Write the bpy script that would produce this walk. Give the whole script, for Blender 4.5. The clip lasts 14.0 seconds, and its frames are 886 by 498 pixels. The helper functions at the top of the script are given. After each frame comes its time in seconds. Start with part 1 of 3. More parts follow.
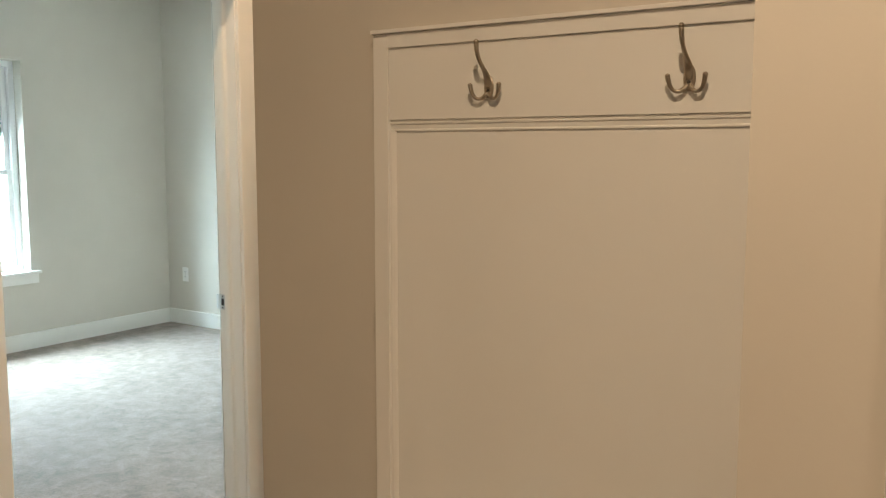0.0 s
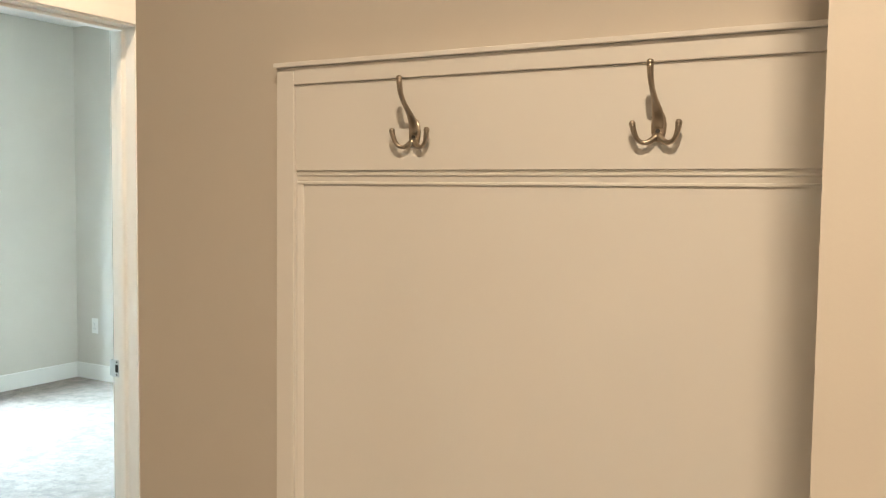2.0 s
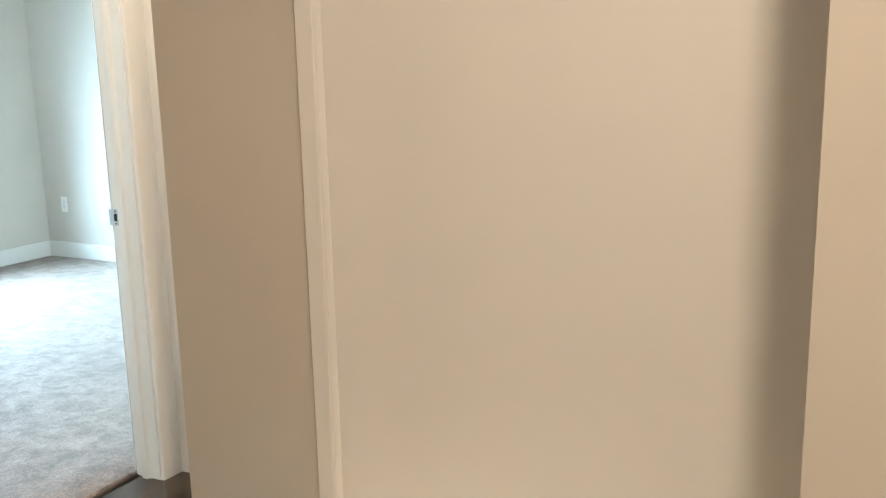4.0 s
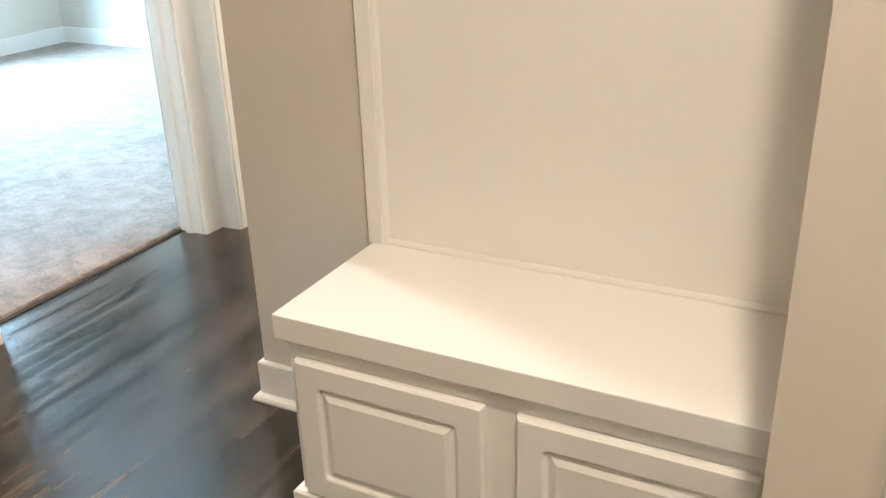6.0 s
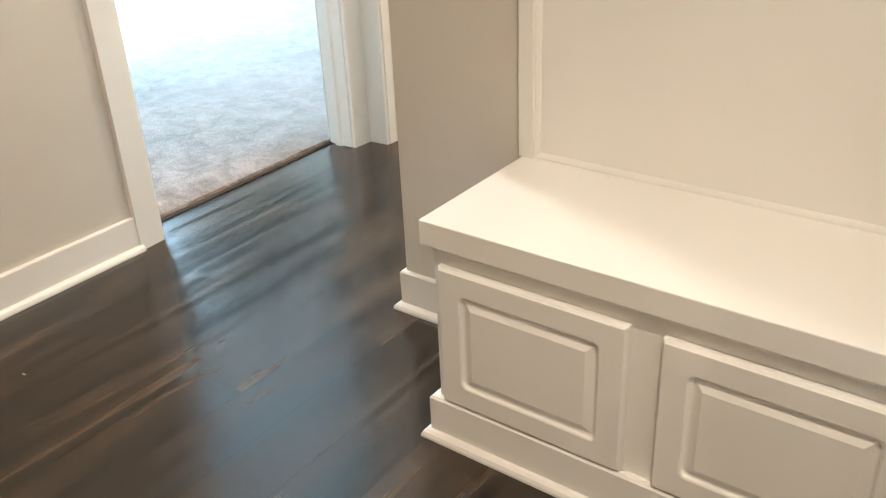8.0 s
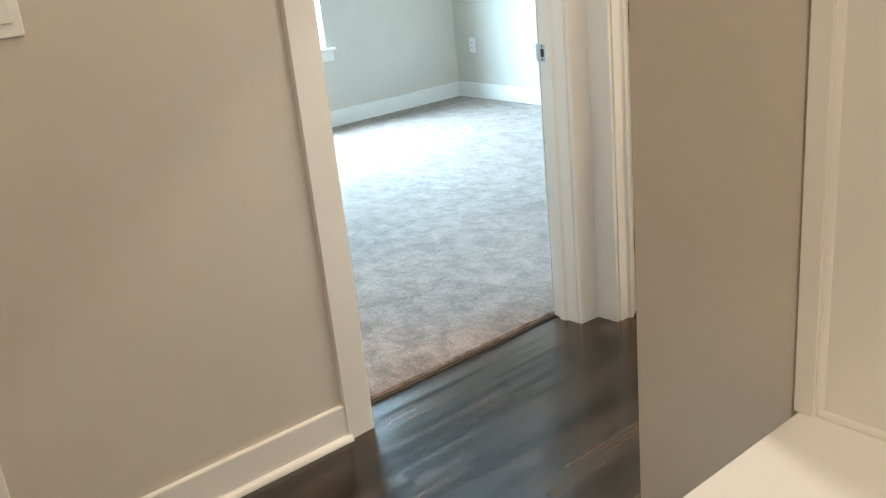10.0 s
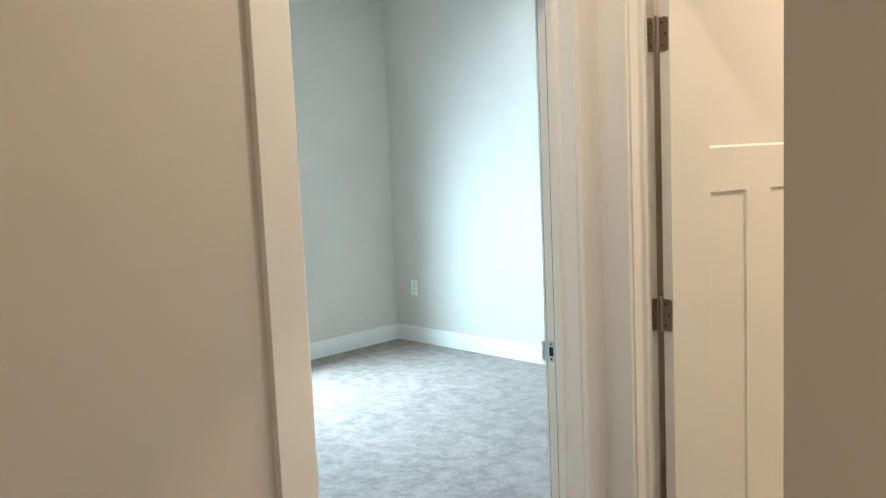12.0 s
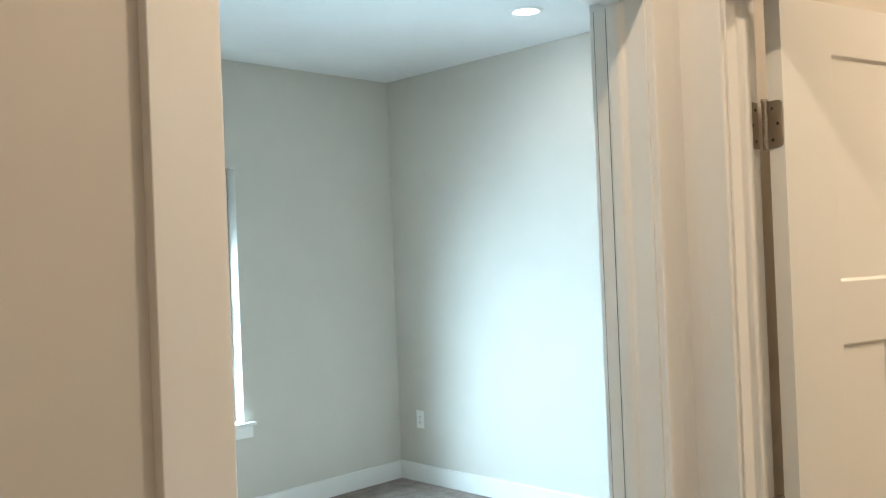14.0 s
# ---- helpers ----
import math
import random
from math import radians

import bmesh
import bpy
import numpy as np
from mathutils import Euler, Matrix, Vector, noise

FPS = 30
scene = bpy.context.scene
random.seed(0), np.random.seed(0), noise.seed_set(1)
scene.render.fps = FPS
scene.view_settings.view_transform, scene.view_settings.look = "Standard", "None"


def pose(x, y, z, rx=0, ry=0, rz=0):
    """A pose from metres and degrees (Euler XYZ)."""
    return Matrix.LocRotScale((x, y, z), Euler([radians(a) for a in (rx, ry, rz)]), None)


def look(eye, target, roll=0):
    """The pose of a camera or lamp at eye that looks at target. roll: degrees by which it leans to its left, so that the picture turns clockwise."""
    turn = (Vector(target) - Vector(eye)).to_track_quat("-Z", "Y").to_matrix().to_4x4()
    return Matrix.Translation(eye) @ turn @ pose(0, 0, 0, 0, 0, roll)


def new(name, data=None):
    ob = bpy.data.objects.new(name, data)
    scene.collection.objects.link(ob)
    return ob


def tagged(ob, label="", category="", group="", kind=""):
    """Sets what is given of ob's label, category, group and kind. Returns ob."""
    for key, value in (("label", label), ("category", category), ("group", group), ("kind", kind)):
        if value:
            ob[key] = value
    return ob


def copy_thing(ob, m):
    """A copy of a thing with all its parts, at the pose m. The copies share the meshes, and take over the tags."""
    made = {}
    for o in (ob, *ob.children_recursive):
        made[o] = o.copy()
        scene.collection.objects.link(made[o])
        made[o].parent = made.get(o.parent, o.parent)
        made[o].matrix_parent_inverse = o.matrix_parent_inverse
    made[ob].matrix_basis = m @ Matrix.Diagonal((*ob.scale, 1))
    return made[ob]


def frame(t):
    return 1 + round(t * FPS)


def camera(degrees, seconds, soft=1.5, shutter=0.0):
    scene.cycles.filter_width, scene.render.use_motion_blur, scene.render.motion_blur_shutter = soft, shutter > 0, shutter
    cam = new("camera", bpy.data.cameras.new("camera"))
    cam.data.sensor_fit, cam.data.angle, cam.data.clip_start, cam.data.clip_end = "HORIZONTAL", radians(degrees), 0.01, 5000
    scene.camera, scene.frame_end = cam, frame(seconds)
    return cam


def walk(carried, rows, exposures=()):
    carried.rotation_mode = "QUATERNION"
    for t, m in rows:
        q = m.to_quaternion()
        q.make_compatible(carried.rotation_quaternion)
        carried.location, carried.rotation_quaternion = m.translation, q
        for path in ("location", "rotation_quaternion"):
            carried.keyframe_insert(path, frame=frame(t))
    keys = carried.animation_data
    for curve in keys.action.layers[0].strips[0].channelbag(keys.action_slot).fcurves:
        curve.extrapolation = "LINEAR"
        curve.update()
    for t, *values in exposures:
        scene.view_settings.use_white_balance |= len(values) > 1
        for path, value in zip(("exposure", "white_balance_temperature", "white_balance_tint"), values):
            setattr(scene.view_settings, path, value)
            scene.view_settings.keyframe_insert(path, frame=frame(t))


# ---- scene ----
cam = camera(53.3, 14.0, soft=1.2)
PATH = [
    (0, (1.106, -1.428, 1.504), (-0.002, 0.223, 1.28), 0),
    (0.5, (1.016, -1.401, 1.492), (-0.145, 0.217, 1.309), -0.2),
    (0.8, (1.02, -1.335, 1.51), (-0.134, 0.291, 1.343), -0.6),
    (1, (1.007, -1.282, 1.529), (-0.122, 0.362, 1.376), -0.8),
    (1.5, (0.986, -1.18, 1.529), (-0.058, 0.52, 1.392), 0.1),
    (1.7, (0.981, -1.175, 1.528), (-0.004, 0.563, 1.396), 0.33),
    (1.85, (0.973, -1.17, 1.527), (-0.005, 0.571, 1.399), 0.49),
    (2, (0.963, -1.167, 1.526), (-0.02, 0.57, 1.402), 0.7),
    (2.2, (0.958, -1.173, 1.507), (-0.053, 0.55, 1.408), 1.5),
    (4.3, (0.948, -1.409, 1.384), (0.108, 0.348, 0.931), -1.7),
    (4.5, (0.97, -1.439, 1.377), (0.151, 0.316, 0.879), -1.9),
    (5, (0.992, -1.446, 1.349), (0.167, 0.251, 0.686), -2.3),
    (5.5, (0.983, -1.488, 1.312), (0.173, 0.17, 0.54), -2.5),
    (6, (0.965, -1.53, 1.271), (0.117, 0.094, 0.468), -1.76),
    (6.5, (0.954, -1.547, 1.231), (0.077, -0.013, 0.294), -1.25),
    (7, (0.958, -1.541, 1.221), (0.022, -0.056, 0.263), -1.4),
    (7.5, (0.955, -1.538, 1.219), (-0.036, -0.081, 0.273), -2.06),
    (8, (0.941, -1.531, 1.223), (-0.14, -0.129, 0.293), -2.7),
    (8.5, (0.916, -1.508, 1.239), (-0.29, -0.197, 0.329), -3.4),
    (8.7, (0.895, -1.494, 1.244), (-0.419, -0.29, 0.338), -3.9),
    (10.8, (0.458, -1.209, 1.418), (-1.031, 0.031, 0.922), -3.5),
    (11, (0.386, -1.211, 1.433), (-1.049, 0.11, 0.991), -2.8),
    (11.5, (0.237, -1.196, 1.482), (-1.192, 0.164, 1.152), -2.8),
    (12, (0.126, -1.1, 1.517), (-1.282, 0.302, 1.29), -2.5),
    (12.5, (0.019, -0.972, 1.544), (-1.368, 0.465, 1.435), -1.9),
    (13, (-0.102, -0.872, 1.549), (-1.514, 0.543, 1.474), -1.2),
    (13.5, (-0.29, -0.74, 1.571), (-1.685, 0.692, 1.553), -1.7),
    (14, (-0.399, -0.618, 1.568), (-1.817, 0.792, 1.583), -2.3),
]
EXPOSURES = [(0.0, -0.4, 6250, 12), (0.5, 0.04, 6330, 12), (0.9, -0.1, 6450, 13), (1.2, -0.3, 6600, 14), (1.5, -0.24, 6600, 14), (1.7, 0.0, 6400, 13), (2.0, 0.20, 5950, 11), (2.2, 0.10, 5900, 10),
             (4.3, 0.3, 5400, 10), (5.5, 0.5, 5250, 10), (6.5, 0.7, 5250, 9), (8.7, 0.45, 5250, 9), (10.8, -0.17, 5600, 10), (11.5, -0.28, 5600, 10), (12.5, -0.36, 5650, 10), (14.0, -0.46, 5680, 10)]
walk(cam, [(t, look(eye, target, roll)) for t, eye, target, roll in PATH], EXPOSURES)

# ---- light ----
CEIL = 2.80
world = bpy.data.worlds.new("world")
scene.world = world
world.use_nodes = True
wn = world.node_tree.nodes
sky = wn.new("ShaderNodeTexSky")
sky.sky_type = "NISHITA"
sky.sun_disc = False
sky.sun_elevation = radians(48)
sky.sun_rotation = radians(120)
world.node_tree.links.new(sky.outputs[0], wn["Background"].inputs[0])
wn["Background"].inputs[1].default_value = 0.15

sun = new("sun", bpy.data.lights.new("sun", "SUN"))
sun.data.energy, sun.data.angle, sun.data.color = 5.0, radians(0.6), (1.0, 0.95, 0.88)
sun.matrix_world = look((20, 10, 30), (0, 0, 0))

WARM = (1.0, 0.74, 0.46)


def lamp_area(name, m, watts, color, sx, sy=None, spread=180):
    data = bpy.data.lights.new(name, "AREA")
    data.energy, data.color, data.size = watts, color, sx
    data.shape = "DISK" if sy is None else "RECTANGLE"
    if sy is not None:
        data.size_y = sy
    data.spread = radians(spread)
    ob = new(name, data)
    ob.matrix_world = m
    return ob


def down(x, y, z):
    return pose(x, y, z, 0, 0, 0)


# the third lamp is added fill from the right, with no known source
CANS = [(-0.82, 0.155, 16.5, 172), (1.013, -1.28, 32.5, 168), (2.10, -1.75, 10, 168)]
for cx, cy, w, beam in CANS:
    lamp_area("hall_downlight_lamp", down(cx, cy, CEIL - 0.012), w, WARM, 0.06, spread=beam)
BED_CAN = (-3.256, 2.887)
lamp_area("bedroom_downlight_lamp", down(BED_CAN[0], BED_CAN[1], CEIL - 0.012), 6, (1.0, 0.9, 0.75), 0.12)
lamp_area("bath_light_lamp", down(-0.1, 2.0, CEIL - 0.012), 48, WARM, 0.14)
# daylight in the opening of the bedroom window
for wz in (0.70, 0.95, 1.20, 1.45):
    lamp_area("window_daylight_lamp", pose(-5.318, 1.78, wz, 90 - 32, 0, -90), 104, (0.660, 0.905, 0.98), 1.34, 0.34, 170)


# ---- materials ----
def material(name, base, rough=0.5, metal=0.0):
    m = bpy.data.materials.new(name)
    m.use_nodes = True
    b = m.node_tree.nodes["Principled BSDF"]
    b.inputs["Base Color"].default_value = (*base, 1)
    b.inputs["Roughness"].default_value = rough
    b.inputs["Metallic"].default_value = metal
    return m


def tex_coords(m, scale=(1, 1, 1)):
    nt = m.node_tree
    g = nt.nodes.new("ShaderNodeNewGeometry")
    mp = nt.nodes.new("ShaderNodeMapping")
    mp.inputs["Scale"].default_value = scale
    nt.links.new(g.outputs["Position"], mp.inputs["Vector"])
    return mp.outputs[0]


def noise_tex(m, vec, scale, detail=4, rough=0.55, dist=0.0):
    n = m.node_tree.nodes.new("ShaderNodeTexNoise")
    n.inputs["Scale"].default_value = scale
    n.inputs["Detail"].default_value = detail
    n.inputs["Roughness"].default_value = rough
    n.inputs["Distortion"].default_value = dist
    m.node_tree.links.new(vec, n.inputs["Vector"])
    return n.outputs["Fac"]


def ramp(m, fac, stops):
    r = m.node_tree.nodes.new("ShaderNodeValToRGB")
    while len(r.color_ramp.elements) < len(stops):
        r.color_ramp.elements.new(0.5)
    for e, (p, c) in zip(r.color_ramp.elements, stops):
        e.position, e.color = p, (*c, 1)
    m.node_tree.links.new(fac, r.inputs[0])
    return r.outputs[0]


def bump(m, height, strength, distance):
    b = m.node_tree.nodes.new("ShaderNodeBump")
    b.inputs["Strength"].default_value = strength
    b.inputs["Distance"].default_value = distance
    m.node_tree.links.new(height, b.inputs["Height"])
    m.node_tree.links.new(b.outputs[0], m.node_tree.nodes["Principled BSDF"].inputs["Normal"])
    return b


def paint(name, base, rough, bump_scale, bump_strength, tint=0.03, distance=0.001):
    m = material(name, base, rough)
    v = tex_coords(m)
    big = noise_tex(m, v, 1.7, 3)
    lo = tuple(c * (1 - tint) for c in base)
    hi = tuple(min(1, c * (1 + tint)) for c in base)
    c = ramp(m, big, [(0.3, lo), (0.7, hi)])
    m.node_tree.links.new(c, m.node_tree.nodes["Principled BSDF"].inputs["Base Color"])
    bump(m, noise_tex(m, v, bump_scale, 3), bump_strength, distance)
    r = m.node_tree.nodes.new("ShaderNodeMapRange")
    r.inputs["To Min"].default_value, r.inputs["To Max"].default_value = rough - 0.05, rough + 0.06
    m.node_tree.links.new(noise_tex(m, v, 6.0, 4), r.inputs["Value"])
    m.node_tree.links.new(r.outputs[0], m.node_tree.nodes["Principled BSDF"].inputs["Roughness"])
    return m


WALL = paint("wall_paint", (0.60, 0.555, 0.49), 0.72, 260, 0.08)
CEILING = paint("ceiling_paint", (0.80, 0.79, 0.77), 0.85, 180, 0.3)
TRIM = paint("trim_paint", (0.80, 0.775, 0.735), 0.34, 60, 0.06, 0.015)
DOORP = paint("door_paint", (0.80, 0.775, 0.72), 0.38, 90, 0.08, 0.015)
VINYL = paint("window_vinyl", (0.85, 0.85, 0.85), 0.35, 80, 0.03, 0.01)
PLATE = paint("plate_plastic", (0.85, 0.84, 0.81), 0.3, 80, 0.02, 0.01)
NICKEL = paint("brushed_nickel", (0.42, 0.36, 0.29), 0.33, 700, 0.05, 0.05)
NICKEL.node_tree.nodes["Principled BSDF"].inputs["Metallic"].default_value = 1.0
STEEL = paint("satin_steel", (0.55, 0.55, 0.55), 0.35, 700, 0.05, 0.05)
STEEL.node_tree.nodes["Principled BSDF"].inputs["Metallic"].default_value = 1.0
DARK = material("dark_hole", (0.015, 0.014, 0.013), 0.8)
SLOT = material("slot_shadow", (0.05, 0.045, 0.04), 0.7)
TILE = paint("bath_tile", (0.62, 0.58, 0.52), 0.3, 30, 0.05, 0.08)
GROUT = paint("grout", (0.45, 0.42, 0.38), 0.9, 400, 0.3, 0.05)
SUBFLOOR = paint("subfloor", (0.04, 0.03, 0.022), 0.9, 200, 0.3, 0.1)
STRIP = paint("transition_strip_vinyl", (0.045, 0.031, 0.021), 0.5, 120, 0.1, 0.1)
LAWN = paint("pale_ground", (0.62, 0.60, 0.55), 0.9, 40, 0.6, 0.1, 0.02)
BARK = paint("bark", (0.10, 0.075, 0.05), 0.9, 50, 0.8, 0.3, 0.01)

GLASS = bpy.data.materials.new("window_glass")
GLASS.use_nodes = True
gp = GLASS.node_tree.nodes["Principled BSDF"]
gp.inputs["Transmission Weight"].default_value = 1.0
gp.inputs["Roughness"].default_value = 0.0
gp.inputs["IOR"].default_value = 1.02
gp.inputs["Base Color"].default_value = (0.97, 1.0, 0.99, 1)

GLOW = bpy.data.materials.new("lamp_lens")
GLOW.use_nodes = True
ge = GLOW.node_tree.nodes["Principled BSDF"]
ge.inputs["Base Color"].default_value = (0.9, 0.9, 0.88, 1)
ge.inputs["Emission Color"].default_value = (1.0, 0.93, 0.82, 1)
ge.inputs["Emission Strength"].default_value = 9.0

LEAF = material("leaf", (0.06, 0.12, 0.035), 0.55)
lr = LEAF.node_tree.nodes.new("ShaderNodeNewGeometry")
lc = ramp(LEAF, lr.outputs["Random Per Island"], [(0.0, (0.12, 0.24, 0.15)), (1.0, (0.26, 0.42, 0.28))])
LEAF.node_tree.links.new(lc, LEAF.node_tree.nodes["Principled BSDF"].inputs["Base Color"])


def plank_material():
    m = material("vinyl_plank", (0.1, 0.08, 0.06), 0.36)
    nt = m.node_tree
    info = nt.nodes.new("ShaderNodeObjectInfo")
    off = nt.nodes.new("ShaderNodeVectorMath")
    off.operation = "MULTIPLY"
    comb = nt.nodes.new("ShaderNodeCombineXYZ")
    for i in range(3):
        nt.links.new(info.outputs["Random"], comb.inputs[i])
    nt.links.new(comb.outputs[0], off.inputs[0])
    off.inputs[1].default_value = (37, 91, 53)
    g = nt.nodes.new("ShaderNodeNewGeometry")
    add = nt.nodes.new("ShaderNodeVectorMath")
    nt.links.new(g.outputs["Position"], add.inputs[0])
    nt.links.new(off.outputs[0], add.inputs[1])

    def stretched(sx, sy):
        mp = nt.nodes.new("ShaderNodeMapping")
        mp.inputs["Scale"].default_value = (sx, sy, 1)
        nt.links.new(add.outputs[0], mp.inputs["Vector"])
        return mp.outputs[0]

    bands = noise_tex(m, stretched(10, 1.5), 1.0, 2, 0.5, 0.25)
    streak = noise_tex(m, stretched(27, 1.3), 1.0, 2, 0.5, 0.35)
    grain = noise_tex(m, stretched(130, 9), 1.0, 2, 0.5, 0.0)
    c1 = ramp(m, bands, [(0.34, (0.0125, 0.0072, 0.0036)), (0.50, (0.0245, 0.0147, 0.0075)), (0.68, (0.0420, 0.0262, 0.0140))])
    c2 = ramp(m, streak, [(0.34, (0.30, 0.29, 0.28)), (0.50, (0.92, 0.92, 0.92)), (0.69, (1.95, 1.95, 1.92))])
    c3 = ramp(m, grain, [(0.36, (0.80, 0.80, 0.79)), (0.64, (1.20, 1.20, 1.20))])
    last = c1
    for c in (c2, c3):
        mix = nt.nodes.new("ShaderNodeMix")
        mix.data_type, mix.blend_type = "RGBA", "MULTIPLY"
        mix.inputs[0].default_value = 1.0
        nt.links.new(last, mix.inputs[6])
        nt.links.new(c, mix.inputs[7])
        last = mix.outputs[2]
    tone = nt.nodes.new("ShaderNodeMapRange")
    tone.inputs["To Min"].default_value, tone.inputs["To Max"].default_value = 0.72, 1.24
    nt.links.new(info.outputs["Random"], tone.inputs["Value"])
    hsv = nt.nodes.new("ShaderNodeHueSaturation")
    nt.links.new(last, hsv.inputs["Color"])
    nt.links.new(tone.outputs[0], hsv.inputs["Value"])
    b = nt.nodes["Principled BSDF"]
    nt.links.new(hsv.outputs[0], b.inputs["Base Color"])
    rr = nt.nodes.new("ShaderNodeMapRange")
    rr.inputs["To Min"].default_value, rr.inputs["To Max"].default_value = 0.175, 0.260
    rr.inputs["From Min"].default_value, rr.inputs["From Max"].default_value = 0.36, 0.64
    nt.links.new(streak, rr.inputs["Value"])
    nt.links.new(rr.outputs[0], b.inputs["Roughness"])
    b.inputs["Specular IOR Level"].default_value = 0.85
    bump(m, streak, 0.10, 0.0006)
    return m


PLANK = plank_material()


def carpet_material(name, gain):
    m = material(name, (0.4, 0.36, 0.33), 1.0)
    v = tex_coords(m)
    speck = noise_tex(m, v, 170, 3, 0.7)
    blot = noise_tex(m, v, 11.0, 6, 0.72, 0.35)
    big = noise_tex(m, v, 1.6, 3, 0.5)
    c1 = ramp(m, speck, [(0.3, (0.202 * gain, 0.15 * gain, 0.122 * gain)), (0.7, (0.445 * gain, 0.342 * gain, 0.285 * gain))])
    c2 = ramp(m, blot, [(0.36, (0.64, 0.63, 0.62)), (0.64, (1.24, 1.24, 1.24))])
    c3 = ramp(m, big, [(0.35, (0.94, 0.94, 0.94)), (0.65, (1.05, 1.05, 1.05))])
    nt = m.node_tree
    last = c1
    for c in (c2, c3):
        mix = nt.nodes.new("ShaderNodeMix")
        mix.data_type, mix.blend_type = "RGBA", "MULTIPLY"
        mix.inputs[0].default_value = 1.0
        nt.links.new(last, mix.inputs[6])
        nt.links.new(c, mix.inputs[7])
        last = mix.outputs[2]
    b = nt.nodes["Principled BSDF"]
    nt.links.new(last, b.inputs["Base Color"])
    b.inputs["Sheen Weight"].default_value = 0.25
    b.inputs["Specular IOR Level"].default_value = 0.1
    bump(m, blot, 0.55, 0.008)
    return m


CARPET = carpet_material("carpet_pile", 0.76)


# ---- mesh helpers ----
def mesh_of(bm, name, mat, smooth=False):
    me = bpy.data.meshes.new(name)
    bmesh.ops.recalc_face_normals(bm, faces=bm.faces)
    bm.to_mesh(me)
    bm.free()
    if smooth:
        me.polygons.foreach_set("use_smooth", [True] * len(me.polygons))
    me.materials.append(mat)
    return me


def thing(name, m, label, category, group="", kind=""):
    ob = new(name)
    ob.matrix_world = m
    return tagged(ob, label, category, group, kind)


def part(name, bm, mat, parent, label="", smooth=False):
    """A mesh of its own under a thing or part; the bmesh is in the parent's space."""
    ob = new(name, mesh_of(bm, name, mat, smooth))
    if parent is not None:
        ob.parent = parent
    if label:
        ob["label"] = label
    return ob


def solid(name, bm, mat, label, category, kind="", group="", smooth=False):
    ob = new(name, mesh_of(bm, name, mat, smooth))
    return tagged(ob, label, category, group, kind)


def add_box(bm, x0, x1, y0, y1, z0, z1, bevel=0.0, seg=2):
    r = bmesh.ops.create_cube(bm, size=1, matrix=Matrix.LocRotScale(((x0 + x1) / 2, (y0 + y1) / 2, (z0 + z1) / 2), None,
                                                                     (abs(x1 - x0), abs(y1 - y0), abs(z1 - z0))))
    if bevel:
        edges = {e for v in r["verts"] for e in v.link_edges}
        bmesh.ops.bevel(bm, geom=list(edges), offset=bevel, segments=seg, affect="EDGES", profile=0.5)
    return bm


def box(x0, x1, y0, y1, z0, z1, bevel=0.0, seg=2):
    return add_box(bmesh.new(), x0, x1, y0, y1, z0, z1, bevel, seg)


def add_cyl(bm, p, q, r0, r1=None, n=16):
    p, q = Vector(p), Vector(q)
    d = q - p
    m = Matrix.Translation((p + q) / 2) @ d.to_track_quat("Z", "Y").to_matrix().to_4x4()
    bmesh.ops.create_cone(bm, cap_ends=True, segments=n, radius1=r0, radius2=r0 if r1 is None else r1, depth=d.length, matrix=m)
    return bm


def sweep(profile, path, closed=False, bm=None):
    """Extrude a profile of (out, up) along a level path of (x, y), mitred; out is to the right of the way."""
    bm = bm or bmesh.new()
    pts = [Vector((p[0], p[1], 0)) for p in path]
    rings = []
    for i, p in enumerate(pts):
        a = (p - pts[i - 1]).normalized() if i else None
        b = (pts[i + 1] - p).normalized() if i < len(pts) - 1 else None
        a, b = a or b, b or a
        na, nb = Vector((a.y, -a.x, 0)), Vector((b.y, -b.x, 0))
        n = (na + nb)
        n = n / max(0.2, n.dot(na))
        z = path[i][2] if len(path[i]) > 2 else 0
        rings.append([bm.verts.new(p + n * o + Vector((0, 0, z + u))) for o, u in profile])
    k = len(profile)
    for r, s in zip(rings, rings[1:]):
        for j in range(k):
            bm.faces.new((r[j], r[(j + 1) % k], s[(j + 1) % k], s[j]))
    bm.faces.new(rings[0])
    bm.faces.new(rings[-1][::-1])
    return bm


BASE_H = 0.112


def base_profile(h):
    return [(0, 0), (0.013, 0), (0.013, h - 0.004), (0.010, h), (0, h)]


SHOE = [(0.0131, 0), (0.030, 0), (0.0295, 0.006), (0.026, 0.013), (0.020, 0.0175), (0.0131, 0.019)]


def baseboard(path, h=BASE_H, shoe=True, label="white painted flat baseboard along the wall"):
    ob = thing("baseboard", Matrix(), label, "baseboard", kind="structure")
    part("board", sweep(base_profile(h), path), TRIM, ob)
    if shoe:
        part("shoe_moulding", sweep(SHOE, path), TRIM, ob, "white rounded shoe moulding at the floor")
    return ob


# casing profile: (across from the inner edge, thickness)
CASING = [(0, 0), (0.0, 0.0125), (0.0025, 0.0142), (0.010, 0.0150), (0.045, 0.0168), (0.062, 0.0188), (0.070, 0.0192),
          (0.0765, 0.0180), (0.0805, 0.0140), (0.082, 0.0)]
# the legs that meet in the corner have a square outer edge
CASING_SQUARE = CASING[:6] + [(0.084, 0.0192), (0.084, 0.0)]
# the free leg beside the bedroom door: square, with a barely eased outer edge
CASING_FREE = CASING[:5] + [(0.080, 0.0182), (0.0888, 0.0184), (0.0900, 0.0174), (0.0903, 0.0)]


